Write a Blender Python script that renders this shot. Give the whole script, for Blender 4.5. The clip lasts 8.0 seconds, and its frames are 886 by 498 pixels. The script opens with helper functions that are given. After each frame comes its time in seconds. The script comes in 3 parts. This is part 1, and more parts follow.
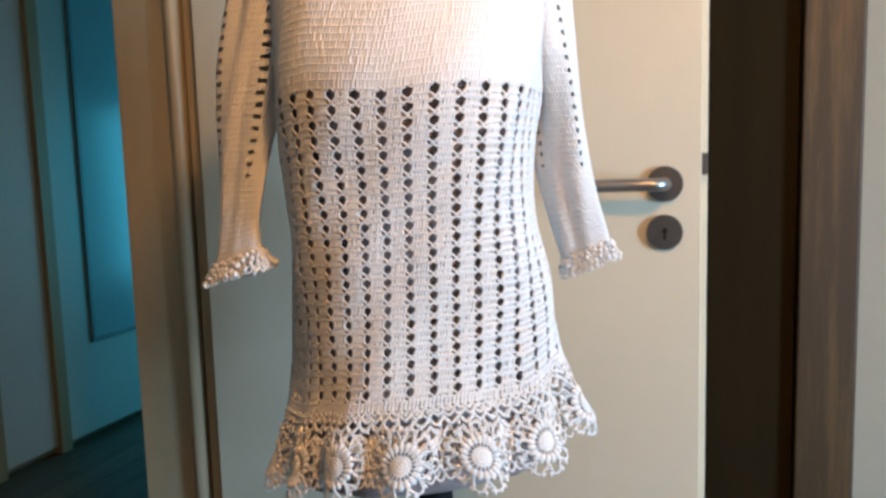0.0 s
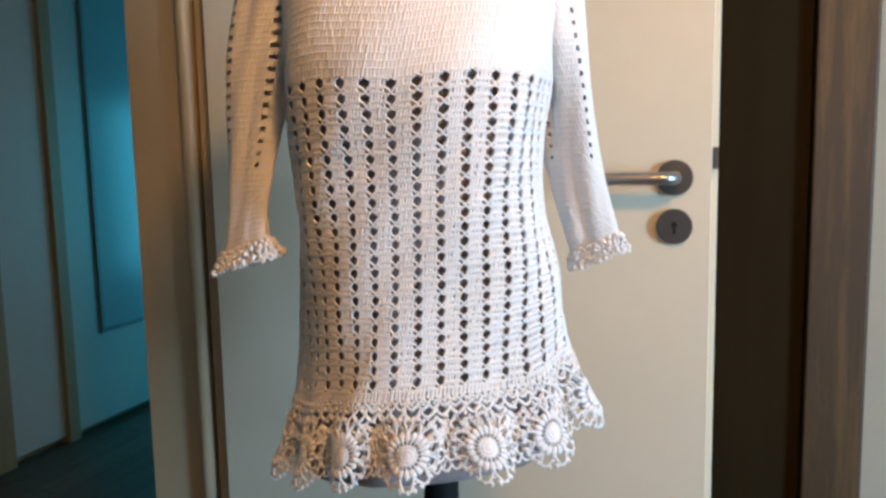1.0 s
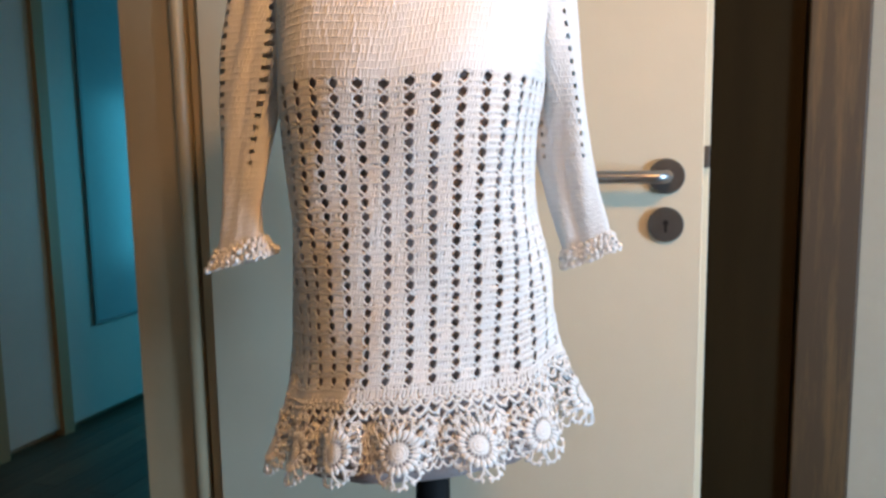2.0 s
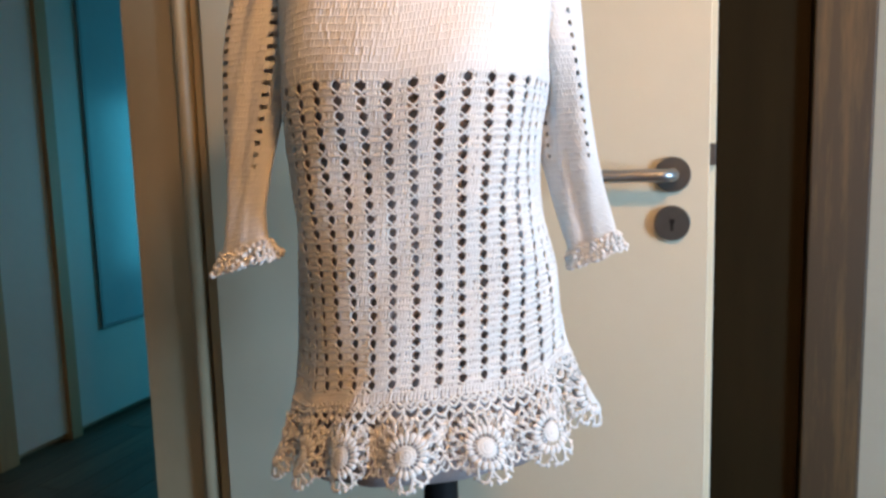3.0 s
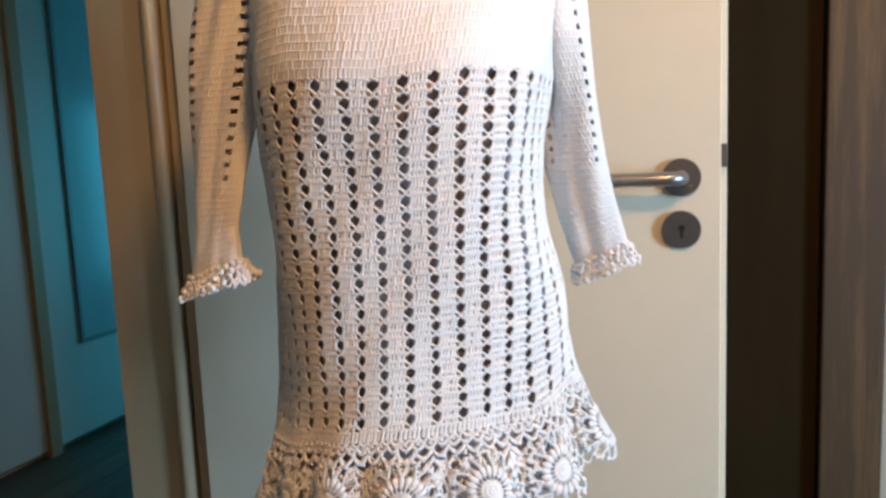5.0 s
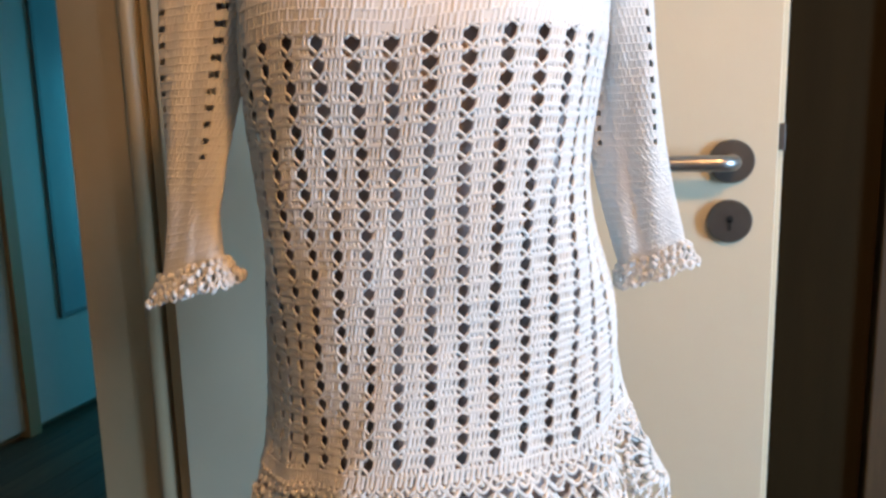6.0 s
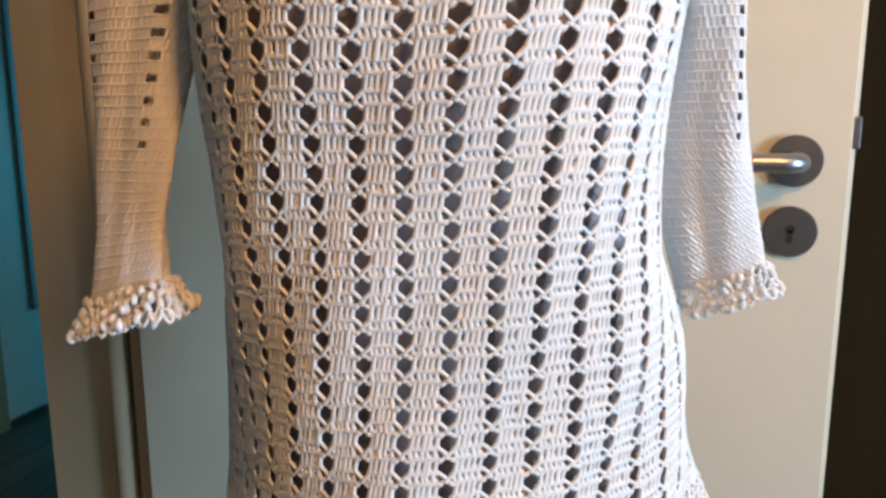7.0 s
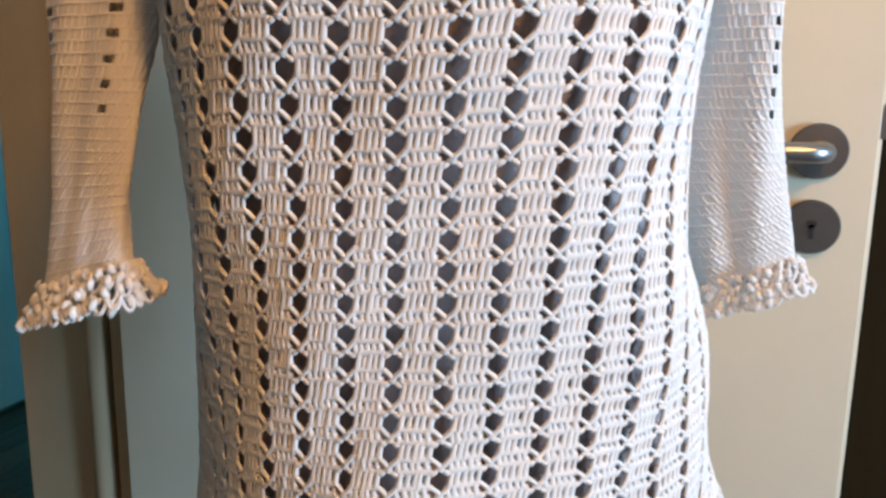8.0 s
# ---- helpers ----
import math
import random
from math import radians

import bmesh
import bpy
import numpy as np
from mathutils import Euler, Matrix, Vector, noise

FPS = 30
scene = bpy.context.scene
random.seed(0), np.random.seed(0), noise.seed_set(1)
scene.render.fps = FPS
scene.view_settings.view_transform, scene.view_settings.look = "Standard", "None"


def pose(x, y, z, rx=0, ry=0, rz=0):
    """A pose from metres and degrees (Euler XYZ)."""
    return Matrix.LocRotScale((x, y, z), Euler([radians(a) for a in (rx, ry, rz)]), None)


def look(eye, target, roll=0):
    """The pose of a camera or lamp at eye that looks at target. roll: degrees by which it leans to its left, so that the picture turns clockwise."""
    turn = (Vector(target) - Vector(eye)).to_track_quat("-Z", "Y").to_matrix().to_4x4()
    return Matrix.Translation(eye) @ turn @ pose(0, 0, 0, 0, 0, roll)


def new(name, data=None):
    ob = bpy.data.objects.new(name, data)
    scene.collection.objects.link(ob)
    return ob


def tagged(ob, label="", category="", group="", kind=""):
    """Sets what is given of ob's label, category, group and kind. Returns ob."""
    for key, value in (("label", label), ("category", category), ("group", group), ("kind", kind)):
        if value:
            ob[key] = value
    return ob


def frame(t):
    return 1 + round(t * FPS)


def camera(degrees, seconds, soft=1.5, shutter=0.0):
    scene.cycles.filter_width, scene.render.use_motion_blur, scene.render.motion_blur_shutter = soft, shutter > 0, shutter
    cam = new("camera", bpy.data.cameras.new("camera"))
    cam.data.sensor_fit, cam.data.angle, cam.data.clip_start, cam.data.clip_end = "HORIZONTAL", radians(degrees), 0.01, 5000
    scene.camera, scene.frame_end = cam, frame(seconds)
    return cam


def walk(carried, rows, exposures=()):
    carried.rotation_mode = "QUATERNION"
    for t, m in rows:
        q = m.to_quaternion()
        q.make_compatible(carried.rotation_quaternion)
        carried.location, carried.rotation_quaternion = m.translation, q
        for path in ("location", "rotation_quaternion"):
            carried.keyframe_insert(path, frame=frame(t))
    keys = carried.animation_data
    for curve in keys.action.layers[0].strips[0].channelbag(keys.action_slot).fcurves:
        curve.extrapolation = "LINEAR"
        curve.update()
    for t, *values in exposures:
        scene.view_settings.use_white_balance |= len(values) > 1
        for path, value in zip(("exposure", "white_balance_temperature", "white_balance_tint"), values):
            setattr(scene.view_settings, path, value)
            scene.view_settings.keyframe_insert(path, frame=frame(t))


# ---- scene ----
cam = camera(61.53, 8.0, soft=3.0)
PATH = [
    (0, (0.0160, -1.1556, 1.0827), (-0.5814, 0.7408, 0.8663), -1.64),
    (0.5, (0.0137, -1.1599, 1.0757), (-0.6250, 0.7203, 0.8367), -1.12),
    (1, (0.0153, -1.1548, 1.0771), (-0.6022, 0.7338, 0.8495), -1.13),
    (1.5, (0.0198, -1.1591, 1.0810), (-0.5846, 0.7322, 0.8409), -0.76),
    (3, (0.0180, -1.1551, 1.0856), (-0.5989, 0.7313, 0.8383), -1.52),
    (3.5, (0.0181, -1.1539, 1.0856), (-0.6258, 0.7231, 0.8359), -2.20),
    (4, (0.0152, -1.1480, 1.0847), (-0.6171, 0.7292, 0.8078), -2.16),
    (4.5, (0.0055, -1.1158, 1.0812), (-0.6099, 0.7667, 0.8029), -2.57),
    (4.7, (-0.0003, -1.1011, 1.0844), (-0.5907, 0.7941, 0.8404), -2.68),
    (5.8, (-0.0644, -0.9920, 1.1040), (-0.6584, 0.8969, 0.8227), -1.84),
    (6, (-0.0785, -0.9602, 1.0990), (-0.6406, 0.9317, 0.7750), -1.36),
    (6.5, (-0.1114, -0.8703, 1.1019), (-0.6253, 1.0372, 0.7903), -0.68),
    (7, (-0.1360, -0.8253, 1.0960), (-0.6729, 1.0687, 0.7429), -0.15),
    (7.5, (-0.1426, -0.8005, 1.0906), (-0.6838, 1.0980, 0.7700), 0.30),
    (8, (-0.1484, -0.7799, 1.0807), (-0.6793, 1.1143, 0.7200), 0.85),
]
walk(cam, [(t, look(eye, target, roll)) for t, eye, target, roll in PATH])

# ---- world, lamps, exposure ----
scene.view_settings.exposure = 0.06
world = bpy.data.worlds.new("sky")
scene.world = world
world.use_nodes = True
wn = world.node_tree.nodes
sky = wn.new("ShaderNodeTexSky")
sky.sky_type, sky.sun_disc = "NISHITA", False
sky.sun_elevation, sky.sun_rotation = radians(35), radians(200)
world.node_tree.links.new(sky.outputs["Color"], wn["Background"].inputs["Color"])
wn["Background"].inputs["Strength"].default_value = 0.1


def area_lamp(name, eye, target, sx, sy, watts, colour):
    d = bpy.data.lights.new(name, "AREA")
    d.shape, d.size, d.size_y, d.energy, d.color = "RECTANGLE", sx, sy, watts, colour
    ob = new(name, d)
    ob.matrix_world = look(eye, target)
    return ob


def point_lamp(name, eye, watts, colour, radius):
    d = bpy.data.lights.new(name, "POINT")
    d.energy, d.color, d.shadow_soft_size = watts, colour, radius
    ob = new(name, d)
    ob.location = eye
    return ob


LAMP = (0.34, -1.14, 1.84)
area_lamp("window_daylight", (2.14, -1.15, 1.12), (-0.2, -0.4, 1.0), 0.42, 1.06, 80, (0.46, 0.72, 1.0))
area_lamp("hall_daylight", (-1.55, 2.9, 0.95), (-2.3, 1.2, 0.5), 0.8, 1.1, 18, (0.06, 0.55, 0.80))
point_lamp("pendant_bulb_light", LAMP, 41, (1.0, 0.50, 0.175), 0.09)


# ---- materials ----
def material(name, base, rough=0.6, metal=0.0, second=None, scale=8.0, stretch=(1, 1, 1), bump=0.0, bump_scale=120.0,
             vary=0.0, mottle=0.5, spec=0.5):
    """Base colour mixed with a second one by noise at two scales, a fine bump, and a random shift per object."""
    m = bpy.data.materials.new(name)
    m.use_nodes = True
    nt, b = m.node_tree, m.node_tree.nodes["Principled BSDF"]
    b.inputs["Roughness"].default_value, b.inputs["Metallic"].default_value = rough, metal
    b.inputs["Specular IOR Level"].default_value = spec
    tc, mp = nt.nodes.new("ShaderNodeTexCoord"), nt.nodes.new("ShaderNodeMapping")
    mp.inputs["Scale"].default_value = stretch
    nt.links.new(tc.outputs["Object"], mp.inputs["Vector"])
    second = second or tuple(c * 0.86 for c in base)
    n1, n2 = nt.nodes.new("ShaderNodeTexNoise"), nt.nodes.new("ShaderNodeTexNoise")
    n1.inputs["Scale"].default_value, n1.inputs["Detail"].default_value = scale, 5
    n2.inputs["Scale"].default_value, n2.inputs["Detail"].default_value = scale * 11, 3
    for n in (n1, n2):
        nt.links.new(mp.outputs["Vector"], n.inputs["Vector"])
    add = nt.nodes.new("ShaderNodeMath")
    add.operation = "MULTIPLY_ADD"
    add.inputs[1].default_value = 0.35
    nt.links.new(n2.outputs["Fac"], add.inputs[0])
    nt.links.new(n1.outputs["Fac"], add.inputs[2])
    rg = nt.nodes.new("ShaderNodeMapRange")
    rg.inputs["From Min"].default_value, rg.inputs["From Max"].default_value = 0.45, 0.95
    rg.inputs["To Max"].default_value = mottle * 2
    nt.links.new(add.outputs[0], rg.inputs["Value"])
    mix = nt.nodes.new("ShaderNodeMix")
    mix.data_type = "RGBA"
    mix.inputs[6].default_value, mix.inputs[7].default_value = (*base, 1), (*second, 1)
    nt.links.new(rg.outputs[0], mix.inputs[0])
    out = mix.outputs[2]
    if vary:
        oi, hs = nt.nodes.new("ShaderNodeObjectInfo"), nt.nodes.new("ShaderNodeHueSaturation")
        r2 = nt.nodes.new("ShaderNodeMapRange")
        r2.inputs["To Min"].default_value, r2.inputs["To Max"].default_value = 1 - vary, 1 + vary
        nt.links.new(oi.outputs["Random"], r2.inputs["Value"])
        nt.links.new(r2.outputs[0], hs.inputs["Value"])
        nt.links.new(out, hs.inputs["Color"])
        out = hs.outputs["Color"]
    nt.links.new(out, b.inputs["Base Color"])
    if bump:
        nb, bp = nt.nodes.new("ShaderNodeTexNoise"), nt.nodes.new("ShaderNodeBump")
        nb.inputs["Scale"].default_value, nb.inputs["Detail"].default_value = bump_scale, 4
        bp.inputs["Strength"].default_value, bp.inputs["Distance"].default_value = bump, 0.002
        nt.links.new(mp.outputs["Vector"], nb.inputs["Vector"])
        nt.links.new(nb.outputs["Fac"], bp.inputs["Height"])
        nt.links.new(bp.outputs["Normal"], b.inputs["Normal"])
    return m


YARN = material("cotton_yarn", (0.76, 0.745, 0.735), 0.9, second=(0.70, 0.68, 0.665), scale=14, bump=0.12, bump_scale=900, spec=0.2)
FORM = material("dress_form_fabric", (0.40, 0.335, 0.33), 0.85, second=(0.35, 0.29, 0.285), scale=20, bump=0.3, bump_scale=700, spec=0.2)
BLACK = material("black_painted_steel", (0.008, 0.008, 0.009), 0.6, scale=6, spec=0.2)
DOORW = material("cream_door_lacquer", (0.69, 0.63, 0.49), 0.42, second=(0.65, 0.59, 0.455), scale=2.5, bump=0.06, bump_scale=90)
# Cream like the leaf; the casing's weaker light is put into this darker base.
FRAMEW = material("shaded_cream_lacquer", (0.47, 0.38, 0.25), 0.32, second=(0.42, 0.335, 0.215), scale=3, bump=0.05, bump_scale=80)
SEAL = material("dark_rubber_seal", (0.05, 0.035, 0.02), 0.7)
STEEL = material("brushed_steel", (0.42, 0.42, 0.42), 0.34, 1.0, second=(0.34, 0.34, 0.35), scale=30, stretch=(1, 8, 8), bump=0.04, bump_scale=300)
ROSE = material("dark_satin_steel", (0.17, 0.165, 0.16), 0.42, 0.9, second=(0.14, 0.135, 0.13), scale=40, bump=0.05, bump_scale=300)
HOLE = material("dark_lock_inside", (0.01, 0.01, 0.01), 0.6)
DARKP = material("dark_brown_laminate", (0.022, 0.0145, 0.0055), 0.75, second=(0.017, 0.0112, 0.0043), scale=5, stretch=(6, 6, 0.5), bump=0.05, spec=0.06)
WALLP = material("white_wall_plaster", (0.36, 0.335, 0.265), 0.9, second=(0.325, 0.30, 0.235), scale=4, bump=0.2, bump_scale=60)
# For the unseen south wall: a dark colour added to cut bounced fill.
ROOMP = material("fill_cutting_wall_paint", (0.22, 0.17, 0.12), 0.9, second=(0.20, 0.155, 0.11), scale=4, bump=0.2, bump_scale=60)
FLOORM = material("dark_oak_floor", (0.095, 0.064, 0.040), 0.5, second=(0.045, 0.031, 0.021), scale=4, stretch=(9, 1, 1), bump=0.12, bump_scale=60, vary=0.18)
SUBFL = material("dark_floor_joint", (0.02, 0.015, 0.01), 0.8)
POSTW = material("pale_wood_post", (0.30, 0.24, 0.14), 0.5, second=(0.24, 0.19, 0.11), scale=4, stretch=(8, 8, 0.6))
HALLW = material("white_hall_door_paint", (0.46, 0.50, 0.49), 0.4, second=(0.41, 0.45, 0.45), scale=3)
GLASSF = material("satin_glass", (0.30, 0.42, 0.46), 0.22, second=(0.26, 0.38, 0.43), scale=3)
GLAZE = material("grey_glazing_bead", (0.16, 0.21, 0.23), 0.5)
SHADE = material("cream_lamp_shade", (0.7, 0.66, 0.58), 0.8)
CEIL = material("white_ceiling_paint", (0.55, 0.52, 0.46), 0.95, scale=3)

WOOD = material("grey_brown_wood_grain", (0.115, 0.066, 0.022), 0.6, second=(0.050, 0.028, 0.0095), scale=3.2, stretch=(16, 16, 0.9), bump=0.15, bump_scale=40, mottle=0.9)

BULB = bpy.data.materials.new("warm_bulb_glass")
BULB.use_nodes = True
BULB.node_tree.nodes["Principled BSDF"].inputs["Emission Color"].default_value = (1, 0.7, 0.4, 1)
BULB.node_tree.nodes["Principled BSDF"].inputs["Emission Strength"].default_value = 8
GLASS = bpy.data.materials.new("window_glass")
GLASS.use_nodes = True
GLASS.node_tree.nodes["Principled BSDF"].inputs["Transmission Weight"].default_value = 1.0
GLASS.node_tree.nodes["Principled BSDF"].inputs["Roughness"].default_value = 0.0


# ---- building helpers ----
def empty(name, at=(0, 0, 0), **tags):
    ob = new(name)
    ob.location = at
    return tagged(ob, **tags)


def link_mesh(name, me, mat, parent=None, label="", smooth=False):
    ob = new(name, me)
    if mat and not me.materials:
        me.materials.append(mat)
    if smooth:
        me.polygons.foreach_set("use_smooth", [True] * len(me.polygons))
    if parent:
        ob.parent = parent
        ob.matrix_parent_inverse = parent.matrix_basis.inverted()
    if label:
        ob["label"] = label
    return ob


def part(name, bm, mat, parent=None, label="", smooth=False):
    me = bpy.data.meshes.new(name)
    bmesh.ops.recalc_face_normals(bm, faces=bm.faces)
    bm.to_mesh(me)
    bm.free()
    return link_mesh(name, me, mat, parent, label, smooth)


def box(x0, x1, y0, y1, z0, z1, bevel=0.0, bm=None):
    b = bmesh.new()
    bmesh.ops.create_cube(b, size=1.0, matrix=Matrix.Translation(((x0 + x1) / 2, (y0 + y1) / 2, (z0 + z1) / 2)) @ Matrix.Diagonal((x1 - x0, y1 - y0, z1 - z0, 1)))
    if bevel:
        bmesh.ops.bevel(b, geom=b.edges[:], offset=bevel, segments=2, profile=0.6, affect="EDGES")
    return b


def lathe(profile, n=32, m=Matrix.Identity(4)):
    """Turns (radius, height) pairs about z."""
    b = bmesh.new()
    rings = []
    for r, z in profile:
        rings.append([b.verts.new(m @ Vector((r * math.cos(2 * math.pi * k / n), r * math.sin(2 * math.pi * k / n), z))) for k in range(n)])
    for a, c in zip(rings, rings[1:]):
        for k in range(n):
            b.faces.new((a[k], a[(k + 1) % n], c[(k + 1) % n], c[k]))
    b.faces.new(rings[0][::-1])
    b.faces.new(rings[-1])
    return b


def prism(profile, z0, z1):
    """A vertical extrusion of a closed plan outline."""
    b = bmesh.new()
    lo = [b.verts.new((x, y, z0)) for x, y in profile]
    hi = [b.verts.new((x, y, z1)) for x, y in profile]
    n = len(lo)
    for k in range(n):
        b.faces.new((lo[k], lo[(k + 1) % n], hi[(k + 1) % n], hi[k]))
    b.faces.new(lo[::-1])
    b.faces.new(hi)
    return b


def tubes(paths, radius, normals, sides=5, flat=1.0):
    """Yarn strands: paths (M, R, 3), radius scalar, (R,) or (M, R), a surface normal for each strand. Returns verts and quads."""
    paths = np.asarray(paths, float)
    M, R, _ = paths.shape
    rad = np.broadcast_to(np.asarray(radius, float), (M, R))
    tan = np.gradient(paths, axis=1)
    tan /= np.linalg.norm(tan, axis=-1, keepdims=True) + 1e-12
    nor = np.broadcast_to(np.asarray(normals, float)[:, None] if np.ndim(normals) == 2 else normals, (M, R, 3))
    bi = np.cross(tan, nor)
    bi /= np.linalg.norm(bi, axis=-1, keepdims=True) + 1e-12
    up = np.cross(bi, tan)
    ang = np.arange(sides) * 2 * math.pi / sides
    v = paths[:, :, None] + rad[:, :, None, None] * (np.cos(ang)[:, None] * bi[:, :, None] + flat * np.sin(ang)[:, None] * up[:, :, None])
    idx = np.arange(M * R * sides).reshape(M, R, sides)
    nxt = np.roll(idx, -1, axis=2)
    q = np.stack([idx[:, 1:], nxt[:, 1:], nxt[:, :-1], idx[:, :-1]], -1).reshape(-1, 4)
    return v.reshape(-1, 3), q


def strand_mesh(name, groups):
    """One mesh out of several (verts, quads) groups."""
    vs, qs, off = [], [], 0
    for v, q in groups:
        vs.append(v)
        qs.append(q + off)
        off += len(v)
    v, q = np.concatenate(vs), np.concatenate(qs)
    me = bpy.data.meshes.new(name)
    me.vertices.add(len(v))
    me.vertices.foreach_set("co", v.astype(np.float32).ravel())
    me.loops.add(len(q) * 4)
    me.loops.foreach_set("vertex_index", q.astype(np.int32).ravel())
    me.polygons.add(len(q))
    me.polygons.foreach_set("loop_start", np.arange(0, len(q) * 4, 4, dtype=np.int32))
    me.update(calc_edges=True)
    me.polygons.foreach_set("use_smooth", np.ones(len(q), bool))
    return me


# ---- the room ----
floor = tagged(part("floor", box(-2.6, 2.3, -2.8, 3.1, -0.08, -0.006), SUBFL), "dark floor under the oak planks", "floor", kind="structure")
tagged(part("ceiling", box(-2.6, 2.3, -2.8, 3.1, 2.5, 2.6), CEIL), "pale painted flat ceiling", "ceiling", kind="structure")
tagged(part("wall_south", box(-2.6, 2.3, -2.8, -2.7, 0, 2.5), ROOMP), "unseen plastered wall, dark to cut bounced light", "wall", kind="structure")
tagged(part("wall_west", box(-2.6, -2.345, -2.7, 3.0, 0, 2.5), WALLP), "pale plastered hall wall", "wall", kind="structure")
tagged(part("wall_north", box(-0.75, 2.2, 0.20, 0.34, 0, 2.5), WALLP), "pale plastered wall behind the open door", "wall", kind="structure")
tagged(part("wall_hall_side", box(-0.75, -0.6, 0.34, 3.0, 0, 2.5), WALLP), "pale plastered hall side wall", "wall", kind="structure")


def wall_with_opening(name, along, at, thick, a0, a1, o0, o1, z0, z1, label):
    """A wall that runs along x or y, with one window opening through it."""
    bm = bmesh.new()
    for p0, p1, q0, q1 in ((a0, o0, 0, 2.5), (o1, a1, 0, 2.5), (o0, o1, 0, z0), (o0, o1, z1, 2.5)):
        b = box(p0, p1, at, at + thick, q0, q1) if along == "x" else box(at, at + thick, p0, p1, q0, q1)
        me = bpy.data.meshes.new("tmp")
        b.to_mesh(me)
        b.free()
        bm.from_mesh(me)
        bpy.data.meshes.remove(me)
    return tagged(part(name, bm, WALLP), label, "wall", kind="structure")


wall_with_opening("wall_east", "y", 2.2, 0.12, -2.7, 0.34, -1.42, -0.88, 0.54, 1.70, "pale plastered wall with a window opening")
wall_with_opening("wall_hall_end", "x", 3.0, 0.12, -2.6, -0.6, -2.0, -1.1, 0.35, 1.65, "pale plastered hall end wall with a window opening")


def window(name, along, at, o0, o1, z0, z1):
    w = empty(name, (at, (o0 + o1) / 2, z0) if along == "y" else ((o0 + o1) / 2, at, z0), label="white framed window with clear glass", category="window", kind="structure")
    def slab(p0, p1, q0, q1, d0, d1):
        return box(d0, d1, p0, p1, q0, q1, 0.004) if along == "y" else box(p0, p1, d0, d1, q0, q1, 0.004)
    for p0, p1, q0, q1 in ((o0, o0 + 0.06, z0, z1), (o1 - 0.06, o1, z0, z1), (o0 + 0.06, o1 - 0.06, z0, z0 + 0.06), (o0 + 0.06, o1 - 0.06, z1 - 0.06, z1)):
        part("window_frame", slab(p0, p1, q0, q1, at + 0.03, at + 0.09), DOORW, w)
    pane = part("pane", box(at + 0.055, at + 0.06, o0 + 0.06, o1 - 0.06, z0 + 0.06, z1 - 0.06) if along == "y" else box(o0 + 0.06, o1 - 0.06, at + 0.055, at + 0.06, z0 + 0.06, z1 - 0.06), GLASS, w)
    pane.visible_shadow = False
    return w


window("window_1", "y", 2.2, -1.42, -0.88, 0.54, 1.70)
window("window_2", "x", 3.0, -2.0, -1.1, 0.35, 1.65)

# wall stub and casing on the hinge side of the door
tagged(part("wall_stub", box(-0.982, -0.84, 0.0345, 0.20, 0, 2.5), WALLP), "pale plastered wall end beside the door", "wall", kind="structure")
bead = [(-0.864 + 0.012 - 0.0125 * math.cos(a), 0.016 - 0.014 * math.sin(a)) for a in np.linspace(0, math.pi, 9)]
cas = empty("door_casing", (-0.9, 0.02, 0), label="cream lacquered door casing with a rounded inner bead", category="door frame", kind="structure")
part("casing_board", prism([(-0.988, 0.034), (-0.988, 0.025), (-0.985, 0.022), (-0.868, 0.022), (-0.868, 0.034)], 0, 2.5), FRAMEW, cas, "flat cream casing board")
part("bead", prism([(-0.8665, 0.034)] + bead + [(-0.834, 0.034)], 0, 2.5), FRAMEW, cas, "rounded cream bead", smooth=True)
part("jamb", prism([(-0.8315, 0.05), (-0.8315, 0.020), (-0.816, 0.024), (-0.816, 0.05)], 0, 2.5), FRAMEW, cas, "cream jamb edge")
part("seal", prism([(-0.8155, 0.05), (-0.8155, 0.026), (-0.79, 0.026), (-0.79, 0.05)], 0, 2.5), SEAL, cas, "dark rubber door seal")

# the door leaf with lever handle, lock rose and latch
door = empty("door_1", (-0.37, 0.02, 0), label="cream lacquered interior door with a steel lever handle", category="door", kind="structure")
part("leaf", box(-0.799, 0.0515, 0.0, 0.025, 0.008, 2.0, 0.0015), DOORW, door, "smooth cream door leaf")
part("rebate_lip", box(-0.785, 0.0605, 0.0255, 0.040, 0.008, 2.01, 0.0015), DOORW, door, "rebated edge of the leaf")
part("latch", box(0.0518, 0.0598, 0.006, 0.018, 1.062, 1.094, 0.001), ROSE, door, "dark steel latch bolt")
out = pose(0, 0, 0, 90, 0, 0)  # local z points out of the door, towards -y
rose = [(0.0005, 0.0), (0.0255, 0.0), (0.026, 0.001), (0.026, 0.0065), (0.0248, 0.008), (0.0005, 0.0082)]
hd = part("handle_rose", lathe(rose, 48, Matrix.Translation((0, -0.0003, 1.05)) @ out), ROSE, door, "round dark satin steel handle rose", smooth=False)
bend = [(0, -0.006), (0, -0.030)] + [(-0.018 + 0.018 * math.cos(a), -0.030 - 0.018 * math.sin(a)) for a in np.linspace(0.25, math.pi / 2, 6)] + [(-0.05, -0.048), (-0.10, -0.048), (-0.122, -0.048), (-0.1255, -0.048)]
pth = np.array([[(x, y, 1.05) for x, y in bend]])
rr = np.array([0.0095] * (len(bend) - 2) + [0.0093, 0.004])
lev = strand_mesh("lever", [tubes(pth, rr, np.array([[0, 0, 1.0]]), 20)])
link_mesh("lever", lev, STEEL, hd, "round brushed steel lever")
kr = part("lock_rose", lathe(rose, 48, Matrix.Translation((0, -0.0003, 0.978)) @ out), ROSE, door, "round dark satin steel lock rose with a keyhole")
